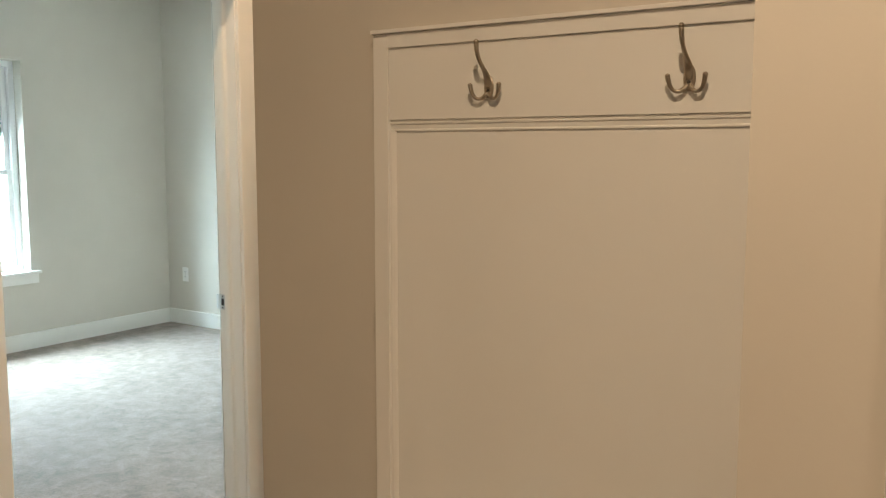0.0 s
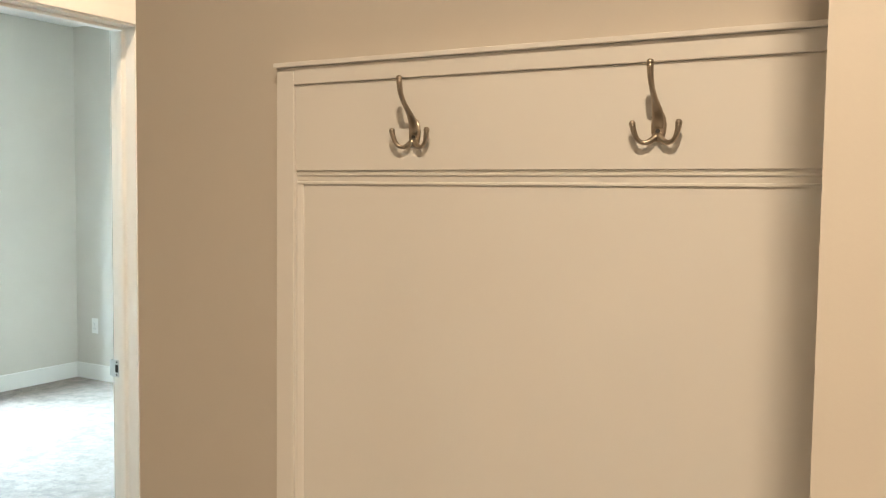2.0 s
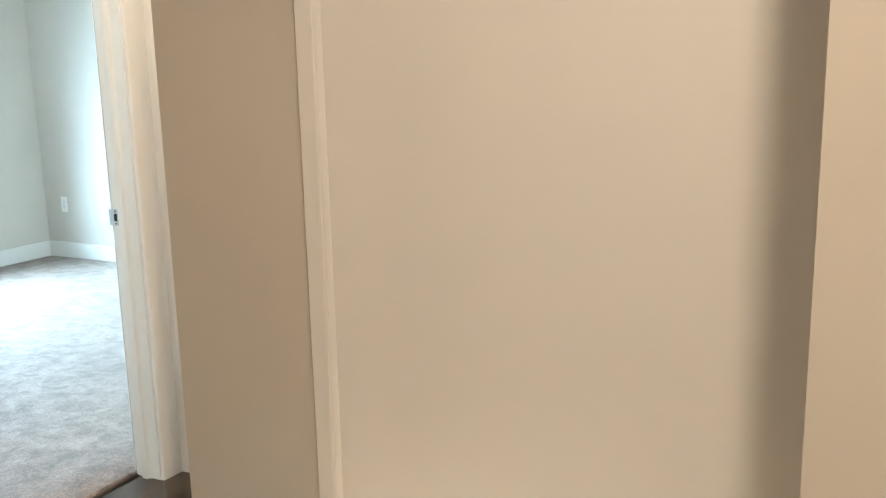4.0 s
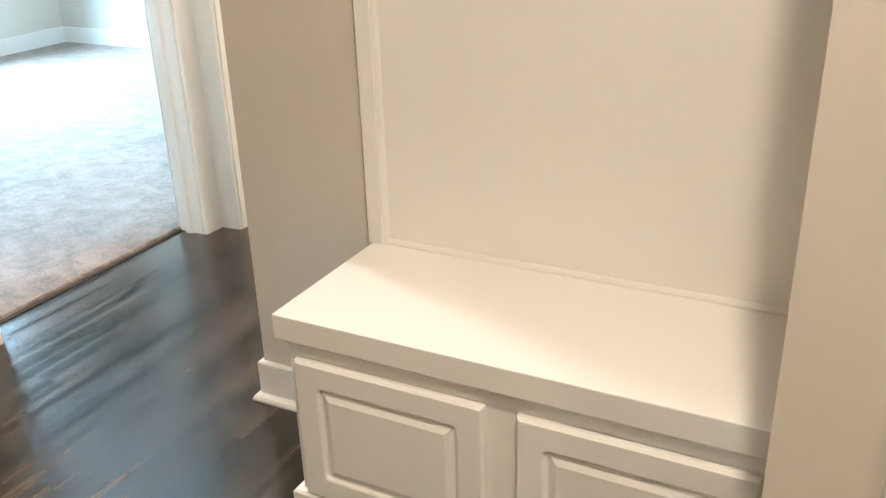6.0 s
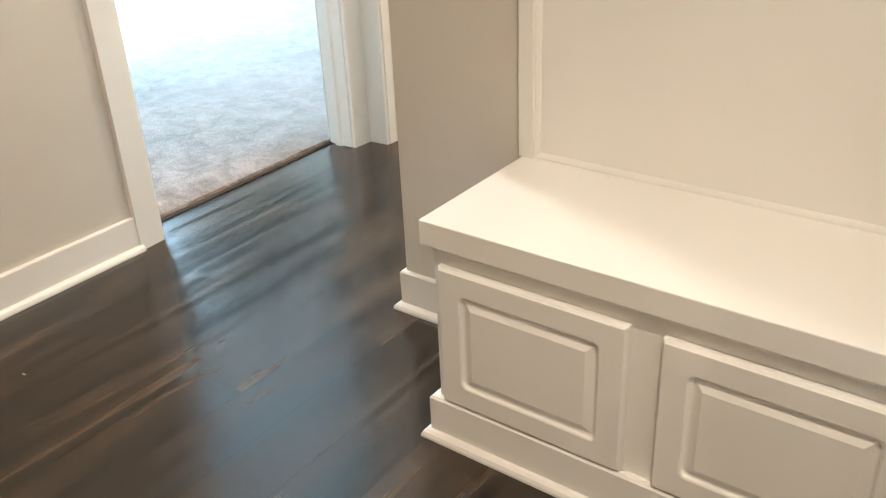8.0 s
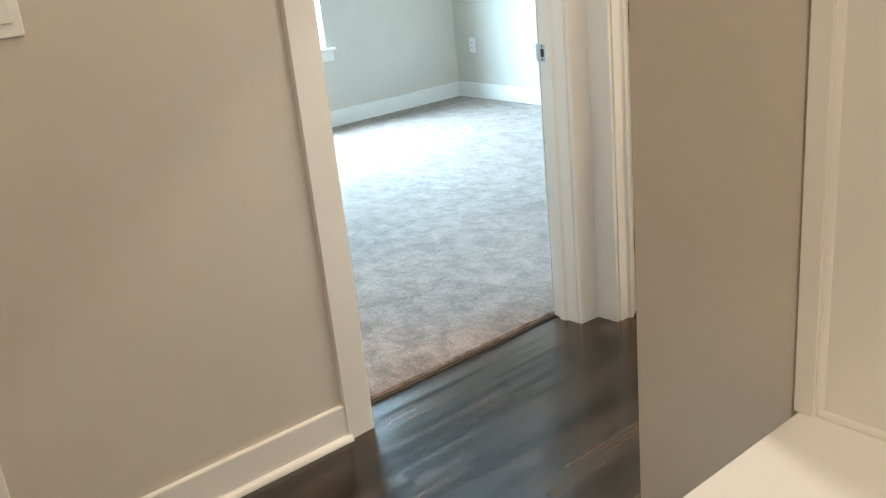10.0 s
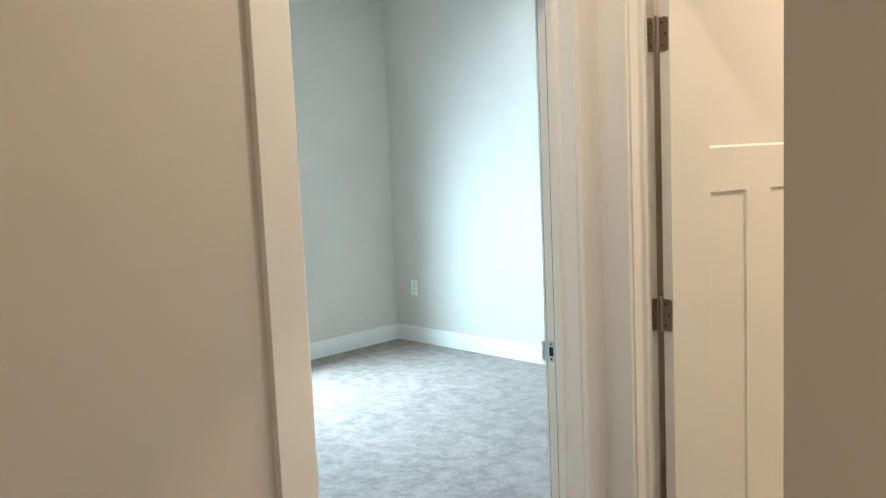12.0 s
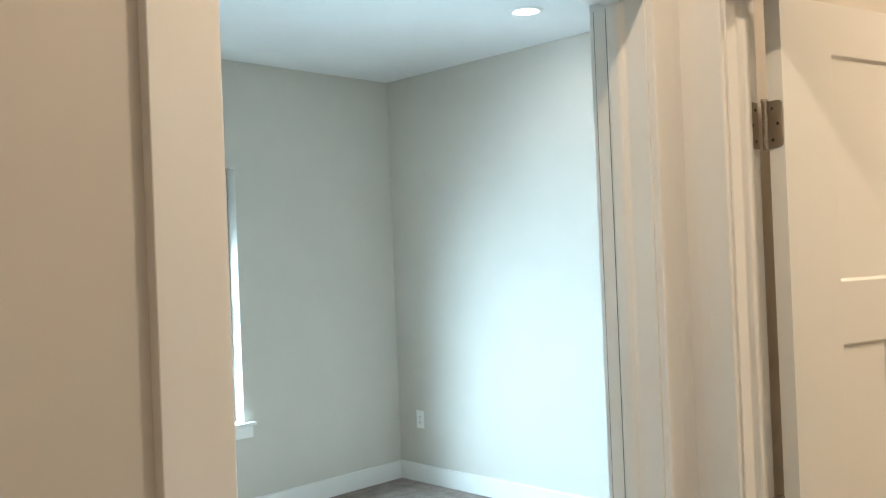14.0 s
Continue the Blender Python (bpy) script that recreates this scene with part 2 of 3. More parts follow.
def casing_leg(height, flip=False, profile=CASING):
    """Upright casing in its own plane: across = +x, out = -y, with a mitred top."""
    bm = bmesh.new()
    s = -1 if flip else 1
    lo = [bm.verts.new((s * a, -t, 0)) for a, t in profile]
    hi = [bm.verts.new((s * a, -t, height + a)) for a, t in profile]
    k = len(profile)
    for j in range(k):
        bm.faces.new((lo[j], lo[(j + 1) % k], hi[(j + 1) % k], hi[j]))
    bm.faces.new(lo)
    bm.faces.new(hi[::-1])
    return bm


def casing_head(width, height):
    bm = bmesh.new()
    lo = [bm.verts.new((-a, -t, height + a)) for a, t in CASING]
    hi = [bm.verts.new((width + a, -t, height + a)) for a, t in CASING]
    k = len(CASING)
    for j in range(k):
        bm.faces.new((lo[j], lo[(j + 1) % k], hi[(j + 1) % k], hi[j]))
    bm.faces.new(lo)
    bm.faces.new(hi[::-1])
    return bm


def stop_leg(x, side, a, b, height):
    """Upright stop with a softly coved face, let into the jamb."""
    prof = [(-0.004, a), (0.0, a), (0.0014, a + 0.0030), (0.0045, a + 0.0062), (0.0082, a + 0.0084), (0.0102, a + 0.0112), (0.011, a + 0.016),
            (0.011, b - 0.006), (0.0100, b - 0.0022), (0.0075, b - 0.0003), (-0.004, b)]
    bm = bmesh.new()
    lo = [bm.verts.new((x + side * px, py, 0)) for px, py in prof]
    hi = [bm.verts.new((x + side * px, py, height)) for px, py in prof]
    for j in range(len(prof)):
        k = (j + 1) % len(prof)
        bm.faces.new((lo[j], lo[k], hi[k], hi[j]))
    bm.faces.new(lo)
    bm.faces.new(hi[::-1])
    return bm


def door_frame(name, m, width, height, depth, label, stop_at=None, square=""):
    """Jambs, stops and casing of a doorway; origin at the foot of one jamb on the near wall face, opening along +x, depth along +y."""
    ob = thing(name, m, label, "door frame", kind="structure")
    t = 0.019
    part("jamb", box(-t, 0, 0, depth, 0, height + t, 0.001, 1), TRIM, ob)
    part("jamb", box(width, width + t, 0, depth, 0, height + t, 0.001, 1), TRIM, ob)
    part("head_jamb", box(0.0005, width - 0.0005, 0, depth, height, height + t, 0.001, 1), TRIM, ob)
    if stop_at is not None:
        a, b = stop_at
        part("door_stop", stop_leg(0, 1, a, b, height), TRIM, ob)
        part("door_stop", stop_leg(width, -1, a, b, height), TRIM, ob)
        part("door_stop", box(0.011, width - 0.011, a, b, height - 0.011, height, 0.002, 1), TRIM, ob)
    g = 0.005
    leg = part("casing", casing_leg(height + g, True, CASING_SQUARE if square == "near" else CASING_FREE if square == "far" else CASING), TRIM, ob)
    leg.location = (-g, 0.0004, 0)
    leg = part("casing", casing_leg(height + g, False, CASING_SQUARE if square == "far" else CASING), TRIM, ob)
    leg.location = (width + g, 0.0004, 0)
    head = part("head_casing", casing_head(width + 2 * g, height + g), TRIM, ob)
    head.location = (-g, 0.0004, 0)
    return ob


# ---- plan ----
XW = -1.277          # hall face of the bedroom wall
XB = -1.392          # bedroom face of the same wall
YB = 0.9105           # hall face of the bathroom wall
YBB = 1.0255          # bathroom face of it
XN = -0.361          # free corner of the bench wall
XP = 0.909           # pier beside the bench
YP = -0.684          # front of the pier
BED_X, BED_Y0, BED_Y1 = -5.053, -0.35, 3.514
HALL_Y0, HALL_X1 = -2.55, 3.60
OPEN0, OPEN1, HEAD = -0.089, 0.803, 2.040
BX0, BX1 = -1.172, -0.455     # bathroom door opening


def wall(name, boxes, label="smooth drywall painted warm greige"):
    """The first box is the wall; further stretches and lintels are sections of it."""
    ob = solid(name, box(*boxes[0]), WALL, label, "wall", kind="structure")
    for b in boxes[1:]:
        part("wall_section", box(*b), WALL, ob)
    return ob


J = 0.0192
wall("wall_bedroom_side", [
    (XB, XW, HALL_Y0 - 0.115, -1.98, 0, CEIL), (XB, XW, -1.98, -1.115, 2.06, CEIL), (XB, XW, -1.115, OPEN0 - J, 0, CEIL),
    (XB, XW, OPEN0 - J, OPEN1 + J, HEAD + J, CEIL), (XB, XW, OPEN1 + J, BED_Y1 + 0.115, 0, CEIL)])
wall("wall_bathroom_front", [
    (XW, BX0 - J, YB, YBB, 0, CEIL), (BX0 - J, BX1 + J, YB, YBB, HEAD + J, CEIL), (BX1 + J, XN + 0.115, YB, YBB, 0, CEIL)])
wall("wall_alcove_side", [(XN, XN + 0.115, 0.115, YB, 0, CEIL)])
wall("wall_bench", [(XN, XP, 0, 0.115, 0, CEIL)])
wall("wall_pier", [(XP, 1.090, YP, 0.115, 0, CEIL), (1.090, 1.95, YP, YP + 0.115, 2.06, CEIL), (1.95, HALL_X1, YP, YP + 0.115, 0, CEIL)])
# unseen closing wall, its distance chosen to set the light bounced back
wall("wall_hall_south", [(XW, HALL_X1, HALL_Y0 - 0.115, HALL_Y0, 0, CEIL)])
wall("wall_hall_east", [(HALL_X1, HALL_X1 + 0.115, HALL_Y0 - 0.115, YP + 0.115, 0, CEIL)])
wall("wall_bedroom_north", [(BED_X, XB, BED_Y1, BED_Y1 + 0.115, 0, CEIL)])
wall("wall_bedroom_south", [(BED_X, XB, BED_Y0 - 0.115, BED_Y0, 0, CEIL)])
WY0, WY1, WZ0, WZ1 = 1.30, 2.260, 0.590, 2.145
wall("wall_bedroom_window", [
    (BED_X - 0.16, BED_X, BED_Y0 - 0.115, WY0, 0, CEIL), (BED_X - 0.16, BED_X, WY1, BED_Y1 + 0.115, 0, CEIL),
    (BED_X - 0.16, BED_X, WY0, WY1, 0, WZ0), (BED_X - 0.16, BED_X, WY0, WY1, WZ1, CEIL)])
wall("wall_bathroom_east", [(0.95, 1.065, 0.115, 2.9, 0, CEIL)])
wall("wall_bathroom_north", [(XW, 0.95, 2.78, 2.895, 0, CEIL)])


def ceiling(name, x0, x1, y0, y1):
    return solid(name, box(x0, x1, y0, y1, CEIL, CEIL + 0.1), CEILING, "flat white painted ceiling", "ceiling", kind="structure")


ceiling("ceiling_hall", XB, HALL_X1 + 0.115, HALL_Y0 - 0.115, 2.895)
ceiling("ceiling_bedroom", BED_X - 0.16, XB - 0.001, BED_Y0 - 0.115, BED_Y1 + 0.115)

# bedroom doorway; seen from the hall its opening runs along +y
bed_frame = door_frame("door_frame_bedroom", pose(XW, OPEN0, 0, 0, 0, 90), OPEN1 - OPEN0, HEAD, 0.115,
                       "white painted door frame with moulded casing, open to a carpeted bedroom", stop_at=(0.042, 0.079), square="far")
# thin dark strips draw the shade of two jamb joints; no gap is cut
for jd in (0.0855, 0.1132):
    part("joint", box(OPEN1 - OPEN0 - 0.0004, OPEN1 - OPEN0 + 0.002, jd - 0.0005, jd + 0.0005, 0.002, HEAD - 0.012), SLOT, bed_frame, "fine dark strip drawn for the shade in a jamb joint")
bath_frame = door_frame("door_frame_bathroom", pose(BX0, YB, 0), BX1 - BX0, HEAD, 0.115,
                        "white painted door frame with moulded casing round the bathroom doorway", stop_at=(0.036, 0.070), square="near")
# the door at the far end of the side wall and the door beside the pier
side_frame = door_frame("door_frame_side", pose(XW, -1.98 + J, 0, 0, 0, 90), 0.865 - 2 * J, 2.04, 0.115,
                        "white painted door frame with moulded casing", stop_at=(0.042, 0.077))
pier_frame = door_frame("door_frame_hall", pose(1.09 + J, YP, 0), 0.86 - 2 * J, 2.04, 0.115,
                        "white painted door frame with moulded casing", stop_at=(0.042, 0.077))

# ---- hall trim ----
baseboard([(XN, YB - 0.03), (XN, 0), (0.019, 0)])
baseboard([(XW, -1.016), (XW, OPEN0 - 0.0875)])
baseboard([(BX1 + 0.0875, YB), (XN, YB)])
baseboard([(XP, -0.40), (XP, YP), (1.09 + J - 0.0875, YP)])
baseboard([(2.02, YP), (HALL_X1, YP)])
baseboard([(HALL_X1, YP), (HALL_X1, HALL_Y0), (XW, HALL_Y0), (XW, -2.07)])


# ---- doors ----
def panel_door(name, width, height, thick, panels, m, label, kind="structure"):
    """A moulded door: hinge edge at x = 0, leaf along +x, faces at y = 0 and y = thick; sunk flat panels."""
    ob = thing(name, m, label, "door", kind=kind)
    bm = bmesh.new()
    xs = sorted({0, width, *[p[0] for p in panels], *[p[1] for p in panels]})
    zs = sorted({0, height, *[p[2] for p in panels], *[p[3] for p in panels]})
    dep, slope = 0.0065, 0.0045

    def inside(x, z):
        return any(p[0] < x < p[1] and p[2] < z < p[3] for p in panels)

    for side, s in ((0.0, 1), (thick, -1)):
        grid = {}
        for x in xs:
            for z in zs:
                grid[x, z] = bm.verts.new((x, side, z))
        for x0, x1 in zip(xs, xs[1:]):
            for z0, z1 in zip(zs, zs[1:]):
                if not inside((x0 + x1) / 2, (z0 + z1) / 2):
                    bm.faces.new((grid[x0, z0], grid[x1, z0], grid[x1, z1], grid[x0, z1]))
        for a, b_, c, d in panels:
            px = [x for x in xs if a <= x <= b_]
            pz = [z for z in zs if c <= z <= d]
            ring = [(x, c) for x in px] + [(b_, z) for z in pz[1:]] + [(x, d) for x in px[-2::-1]] + [(a, z) for z in pz[-2:0:-1]]
            inner = [bm.verts.new((min(max(x, a + slope), b_ - slope), side + s * dep, min(max(z, c + slope), d - slope))) for x, z in ring]
            for i in range(len(ring)):
                j = (i + 1) % len(ring)
                bm.faces.new((grid[ring[i]], grid[ring[j]], inner[j], inner[i]))
            bm.faces.new(inner)
    for x in (0, width):
        bm.faces.new([bm.verts.new(v) for v in ((x, 0, 0), (x, thick, 0), (x, thick, height), (x, 0, height))])
    for z in (0, height):
        bm.faces.new([bm.verts.new(v) for v in ((0, 0, z), (width, 0, z), (width, thick, z), (0, thick, z))])
    bmesh.ops.remove_doubles(bm, verts=bm.verts, dist=0.0003)
    leaf = part("leaf", bm, DOORP, ob)
    mod = leaf.modifiers.new("soft", "BEVEL")
    mod.width, mod.segments, mod.angle_limit = 0.0015, 2, radians(50)
    return ob


def craftsman(width, left=0.151, right=0.167, drop=0.0):
    r = width - right
    mid = (left + r) / 2
    return [(left, r, 1.474 - drop, 1.920 - drop), (left, mid - 0.053, 0.24, 1.350 - drop), (mid + 0.053, r, 0.24, 1.350 - drop)]


def lever(parent, x, y, z, side, toward):
    """Square rose with a flat lever, on the face whose outward way is side (+1 or -1 along y)."""
    rose = part("rose", box(x - 0.032, x + 0.032, y, y + side * 0.009, z - 0.032, z + 0.032, 0.002), NICKEL, parent, "square satin nickel rose")
    bm = bmesh.new()
    add_cyl(bm, (x, y + side * 0.009, z), (x, y + side * 0.05, z), 0.011)
    add_box(bm, min(x - toward * 0.012, x + toward * 0.115), max(x - toward * 0.012, x + toward * 0.115), y + side * 0.046, y + side * 0.058,
            z - 0.011, z + 0.011, 0.003)
    part("lever", bm, NICKEL, parent, "flat satin nickel lever")
    return rose


def leaf_shape(w, h, t, r):
    """A hinge plate with two rounded corners, in x from 0 to w, z from -h/2 to h/2, y from 0 to t."""
    outline = [(0, -h / 2)]
    for k in range(5):
        a = radians(-90 + 22.5 * k)
        outline.append((w - r + r * math.cos(a), -h / 2 + r + r * math.sin(a)))
    for k in range(5):
        a = radians(22.5 * k)
        outline.append((w - r + r * math.cos(a), h / 2 - r + r * math.sin(a)))
    outline.append((0, h / 2))
    bm = bmesh.new()
    f = bm.faces.new([bm.verts.new((x, 0, z)) for x, z in outline])
    ext = bmesh.ops.extrude_face_region(bm, geom=[f])
    bmesh.ops.translate(bm, verts=[v for v in ext["geom"] if isinstance(v, bmesh.types.BMVert)], vec=(0, t, 0))
    return bm


# bathroom door, hinged at the jamb next to the corner, standing open into the bathroom
OPEN_ANG = 13.5
PIN = Vector((-1.157, 1.014))
CORNER = Vector((-1.115, 1.010))
bath_door = panel_door("door_bathroom", 0.720, 1.988, 0.035, craftsman(0.720, drop=0.034), pose(CORNER.x, CORNER.y, 0.046, 0, 0, 90 - OPEN_ANG),
                       "white three-panel door standing open into the bathroom", kind="structure")
for side, y in ((-1, 0.0), (1, 0.035)):
    lever(bath_door, 0.655, y, 0.901, side, -1)


def hinge(z):
    ob = thing("door_hinge", pose(PIN.x, PIN.y, z), "brushed nickel butt hinge with rounded corners on the door jamb", "hinge", "hinges of the bathroom door")
    for k in range(5):
        lo = -0.0445 + k * 0.0178
        part("knuckle", add_cyl(bmesh.new(), (0.004, -0.001, lo + 0.0004), (0.004, -0.001, lo + 0.0174), 0.0060, n=14), NICKEL, ob)
    part("pin_head", add_cyl(bmesh.new(), (0.004, -0.001, 0.0445), (0.004, -0.001, 0.0500), 0.0078, 0.0062, 14), NICKEL, ob)
    part("pin_tip", add_cyl(bmesh.new(), (0.004, -0.001, -0.0480), (0.004, -0.001, -0.0445), 0.0055, 0.0065, 14), NICKEL, ob)
    # one plate on the jamb, running back towards the hall
    a = part("plate", leaf_shape(0.034, 0.089, 0.0024, 0.009), NICKEL, ob)
    a.matrix_local = pose(BX0 - PIN.x + 0.0026, 0.0, 0, 0, 0, -90)
    # the other on the hinge edge of the leaf
    d = part("plate", leaf_shape(0.034, 0.089, 0.0024, 0.009), NICKEL, ob)
    d.matrix_local = pose(0.0065, 0.0012, 0, 0, 0, -OPEN_ANG)
    for pl in (a, d):
        for sx, sz in ((0.012, 0.03), (0.024, 0.0), (0.012, -0.03)):
            part("screw", add_cyl(bmesh.new(), (sx, -0.0006, sz), (sx, 0.003, sz), 0.0034, n=10), SLOT, pl)
    return ob


for hz in (0.278, 1.035, 1.792):
    hinge(hz)


def hall_door(name, m, width, label):
    ob = panel_door(name, width, 2.02, 0.035, craftsman(width, 0.115, 0.115), m, label)
    lever(ob, width - 0.065, 0.0, 0.92, -1, -1)
    return ob


hall_door("door_side", pose(XW - 0.078, -1.98 + J + 0.003, 0.012, 0, 0, 90), 0.865 - 2 * J - 0.006, "white three-panel door, closed, in the side wall")
hall_door("door_hall", pose(1.09 + J + 0.003, YP + 0.078, 0.012), 0.86 - 2 * J - 0.006, "white three-panel door, closed, beside the pier")

# strike plate on the bedroom jamb
strike = thing("strike_plate", pose(-1.372, OPEN1, 0.942), "satin steel strike plate screwed to the white door jamb", "strike plate")
bm = box(-0.026, 0.014, -0.0022, 0, -0.0285, 0.0285, 0.0008, 1)
add_box(bm, -0.036, -0.0262, -0.0022, 0.004, -0.026, 0.026, 0.0008, 1)
part("plate", bm, STEEL, strike)
part("latch_hole", box(-0.009, 0.005, -0.0027, -0.0023, -0.013, 0.013), DARK, strike, "dark latch hole")
for sz in (-0.021, 0.021):
    part("screw", add_cyl(bmesh.new(), (-0.002, -0.0036, sz), (-0.002, -0.002, sz), 0.0032, n=10), SLOT, strike)

# ---- panelled back and bench ----
BTOP = 0.508
back = thing("hall_tree_panel", pose(0, 0, 0), "white painted wall panel with hook rail above the bench", "wall panel")
part("flat_panel", box(0.028, XP, -0.0064, 0, BTOP, 1.60), TRIM, back)
part("stile", box(-0.008, 0.028, -0.0185, 0.004, BTOP, 1.7299, 0.0015), TRIM, back)
part("top_rail", box(0.0282, XP, -0.0195, 0, 1.7020, 1.7299, 0.0015), TRIM, back)
part("hook_board", box(0.0282, XP, -0.0145, 0, 1.5617, 1.7018, 0.001, 1), TRIM, back)
prof = [(0, 0), (0, 0.0100), (-0.0030, 0.0100), (-0.0040, 0.0124), (-0.0070, 0.0122), (-0.0092, 0.0094), (-0.0140, 0.0090), (-0.0170, 0.0086), (-0.0185, 0.0100), (-0.0212, 0.0100), (-0.0215, 0.0096), (-0.0215, 0)]
bm = bmesh.new()
lo = [bm.verts.new((0.0282, -y, 1.5615 + z)) for z, y in prof]
hi = [bm.verts.new((XP, -y, 1.5615 + z)) for z, y in prof]
for j in range(len(prof)):
    k = (j + 1) % len(prof)
    bm.faces.new((lo[j], lo[k], hi[k], hi[j]))
bm.faces.new(lo)
bm.faces.new(hi[::-1])
part("panel_moulding", bm, TRIM, back, "thin stepped moulding under the hook board")
part("cap", box(-0.009, XP, -0.0265, 0, 1.7302, 1.7378, 0.0012, 2), TRIM, back, "white projecting cap strip")
# a small bevelled bead runs down beside the stile and along the seat
BEAD = [(0.0064, 0), (0.0125, 0), (0.0120, 0.0045), (0.0098, 0.0095), (0.0078, 0.0122), (0.0064, 0.0128)]
bm = bmesh.new()
lo = [bm.verts.new((0.0282 + u, -o, BTOP)) for o, u in BEAD]
hi = [bm.verts.new((0.0282 + u, -o, 1.5398)) for o, u in BEAD]
for j in range(len(BEAD)):
    k = (j + 1) % len(BEAD)
    bm.faces.new((lo[j], lo[k], hi[k], hi[j]))
bm.faces.new(lo)
bm.faces.new(hi[::-1])
part("panel_moulding", bm, TRIM, back, "small bevelled bead beside the stile")
part("panel_moulding", sweep([(o, u) for o, u in BEAD], [(0.0290, 0, BTOP + 0.0004), (XP, 0, BTOP + 0.0004)]), TRIM, back, "small bevelled bead along the seat")

bench = thing("storage_bench", pose(0, 0, 0), "white painted built-in bench with two panelled cabinet doors", "bench")
part("seat", box(0.0, XP, -0.383, 0, BTOP - 0.052, BTOP, 0.0022, 2), TRIM, bench)
part("carcass", box(0.020, XP, -0.347, 0, 0.0, BTOP - 0.0525), TRIM, bench)
FF = -0.3652
part("face_stile", box(0.020, 0.062, FF, -0.3472, 0.104, BTOP - 0.0525), TRIM, bench)
part("face_stile", box(0.412, 0.508, FF, -0.3472, 0.104, BTOP - 0.0525), TRIM, bench)
part("face_stile", box(0.872, XP, FF, -0.3472, 0.104, BTOP - 0.0525), TRIM, bench)
for x0, x1 in ((0.062, 0.412), (0.508, 0.872)):
    part("face_rail", box(x0, x1, FF, -0.3472, 0.385, BTOP - 0.0525), TRIM, bench)
part("seat_moulding", sweep([(0.0002, 0), (0.007, 0.004), (0.0105, 0.013), (0.0002, 0.013)], [(0.021, FF), (XP, FF)]), TRIM, bench).location = (0, 0, BTOP - 0.0656)


def cabinet_door(x0, x1, z0, z1):
    """A painted slab door with a routed ring and a raised field."""
    ob_thick = 0.0175
    yb = FF - 0.0004
    yf = yb - ob_thick
    bm = bmesh.new()
    # (inset, face, corner radius): eased edge, flat frame, routed groove, raised field
    rings = [(0, yb, 0.002), (0, yf + 0.0080, 0.002), (0.0012, yf + 0.0050, 0.003), (0.0042, yf + 0.0022, 0.003), (0.0050, yf + 0.0006, 0.003), (0.0062, yf, 0.003),
             (0.0490, yf, 0.014), (0.0520, yf + 0.0018, 0.013), (0.0545, yf + 0.0062, 0.012), (0.0580, yf + 0.0078, 0.009), (0.0610, yf + 0.0072, 0.003),
             (0.0660, yf + 0.0050, 0.001), (0.0745, yf + 0.0010, 0.001), (0.0760, yf + 0.0004, 0.001)]
    loops = []
    for ins, y, rad in rings:
        loop = []
        for cx, cz, a0 in ((x0 + ins + rad, z0 + ins + rad, 180), (x1 - ins - rad, z0 + ins + rad, 270), (x1 - ins - rad, z1 - ins - rad, 0), (x0 + ins + rad, z1 - ins - rad, 90)):
            for k in range(5):
                a = radians(a0 + 22.5 * k)
                loop.append(bm.verts.new((cx + rad * math.cos(a), y, cz + rad * math.sin(a))))
        loops.append(loop)
    n = len(loops[0])
    for a, b_ in zip(loops, loops[1:]):
        for j in range(n):
            k = (j + 1) % n
            bm.faces.new((a[j], a[k], b_[k], b_[j]))
    bm.faces.new(loops[-1])
    bm.faces.new(loops[0][::-1])
    return part("cabinet_door", bm, TRIM, bench)


cabinet_door(0.036, 0.432, 0.105, 0.418)
cabinet_door(0.491, 0.887, 0.105, 0.418)
bpath = [(0.020, -0.035), (0.020, -0.3654), (XP, -0.3654)]
BB = [(0, 0), (0.0175, 0), (0.0175, 0.0985), (0.0135, 0.1035), (0, 0.1035)]
part("base_board", sweep(BB, bpath), TRIM, bench)
part("shoe_moulding", sweep([(o + 0.0045, u) for o, u in SHOE], bpath), TRIM, bench)


# ---- coat hooks ----
def tube(bm, pts, radii, n=10):
    rings = []
    pts = [Vector(p) for p in pts]
    side = Vector((1, 0, 0))
    for i, p in enumerate(pts):
        d = (pts[min(i + 1, len(pts) - 1)] - pts[max(i - 1, 0)]).normalized()
        u = (side - d * side.dot(d))
        u = u.normalized() if u.length > 0.15 else Vector((0, 1, 0)).cross(d).normalized()
        w = d.cross(u)
        rw, rh = radii[i] if isinstance(radii[i], tuple) else (radii[i], radii[i])
        rings.append([bm.verts.new(p + u * rw * math.cos(2 * math.pi * k / n) + w * rh * math.sin(2 * math.pi * k / n)) for k in range(n)])
    for r, s in zip(rings, rings[1:]):
        for k in range(n):
            bm.faces.new((r[k], r[(k + 1) % n], s[(k + 1) % n], s[k]))
    bm.faces.new(rings[0][::-1])
    bm.faces.new(rings[-1])
    return bm


def bez(pts, n=14):
    out = []
    for i in range(n + 1):
        t = i / n
        q = [Vector(p) for p in pts]
        while len(q) > 1:
            q = [a.lerp(b_, t) for a, b_ in zip(q, q[1:])]
        out.append(q[0])
    return out


def ball(bm, p, r):
    bmesh.ops.create_uvsphere(bm, u_segments=12, v_segments=8, radius=r, matrix=Matrix.Translation(p))


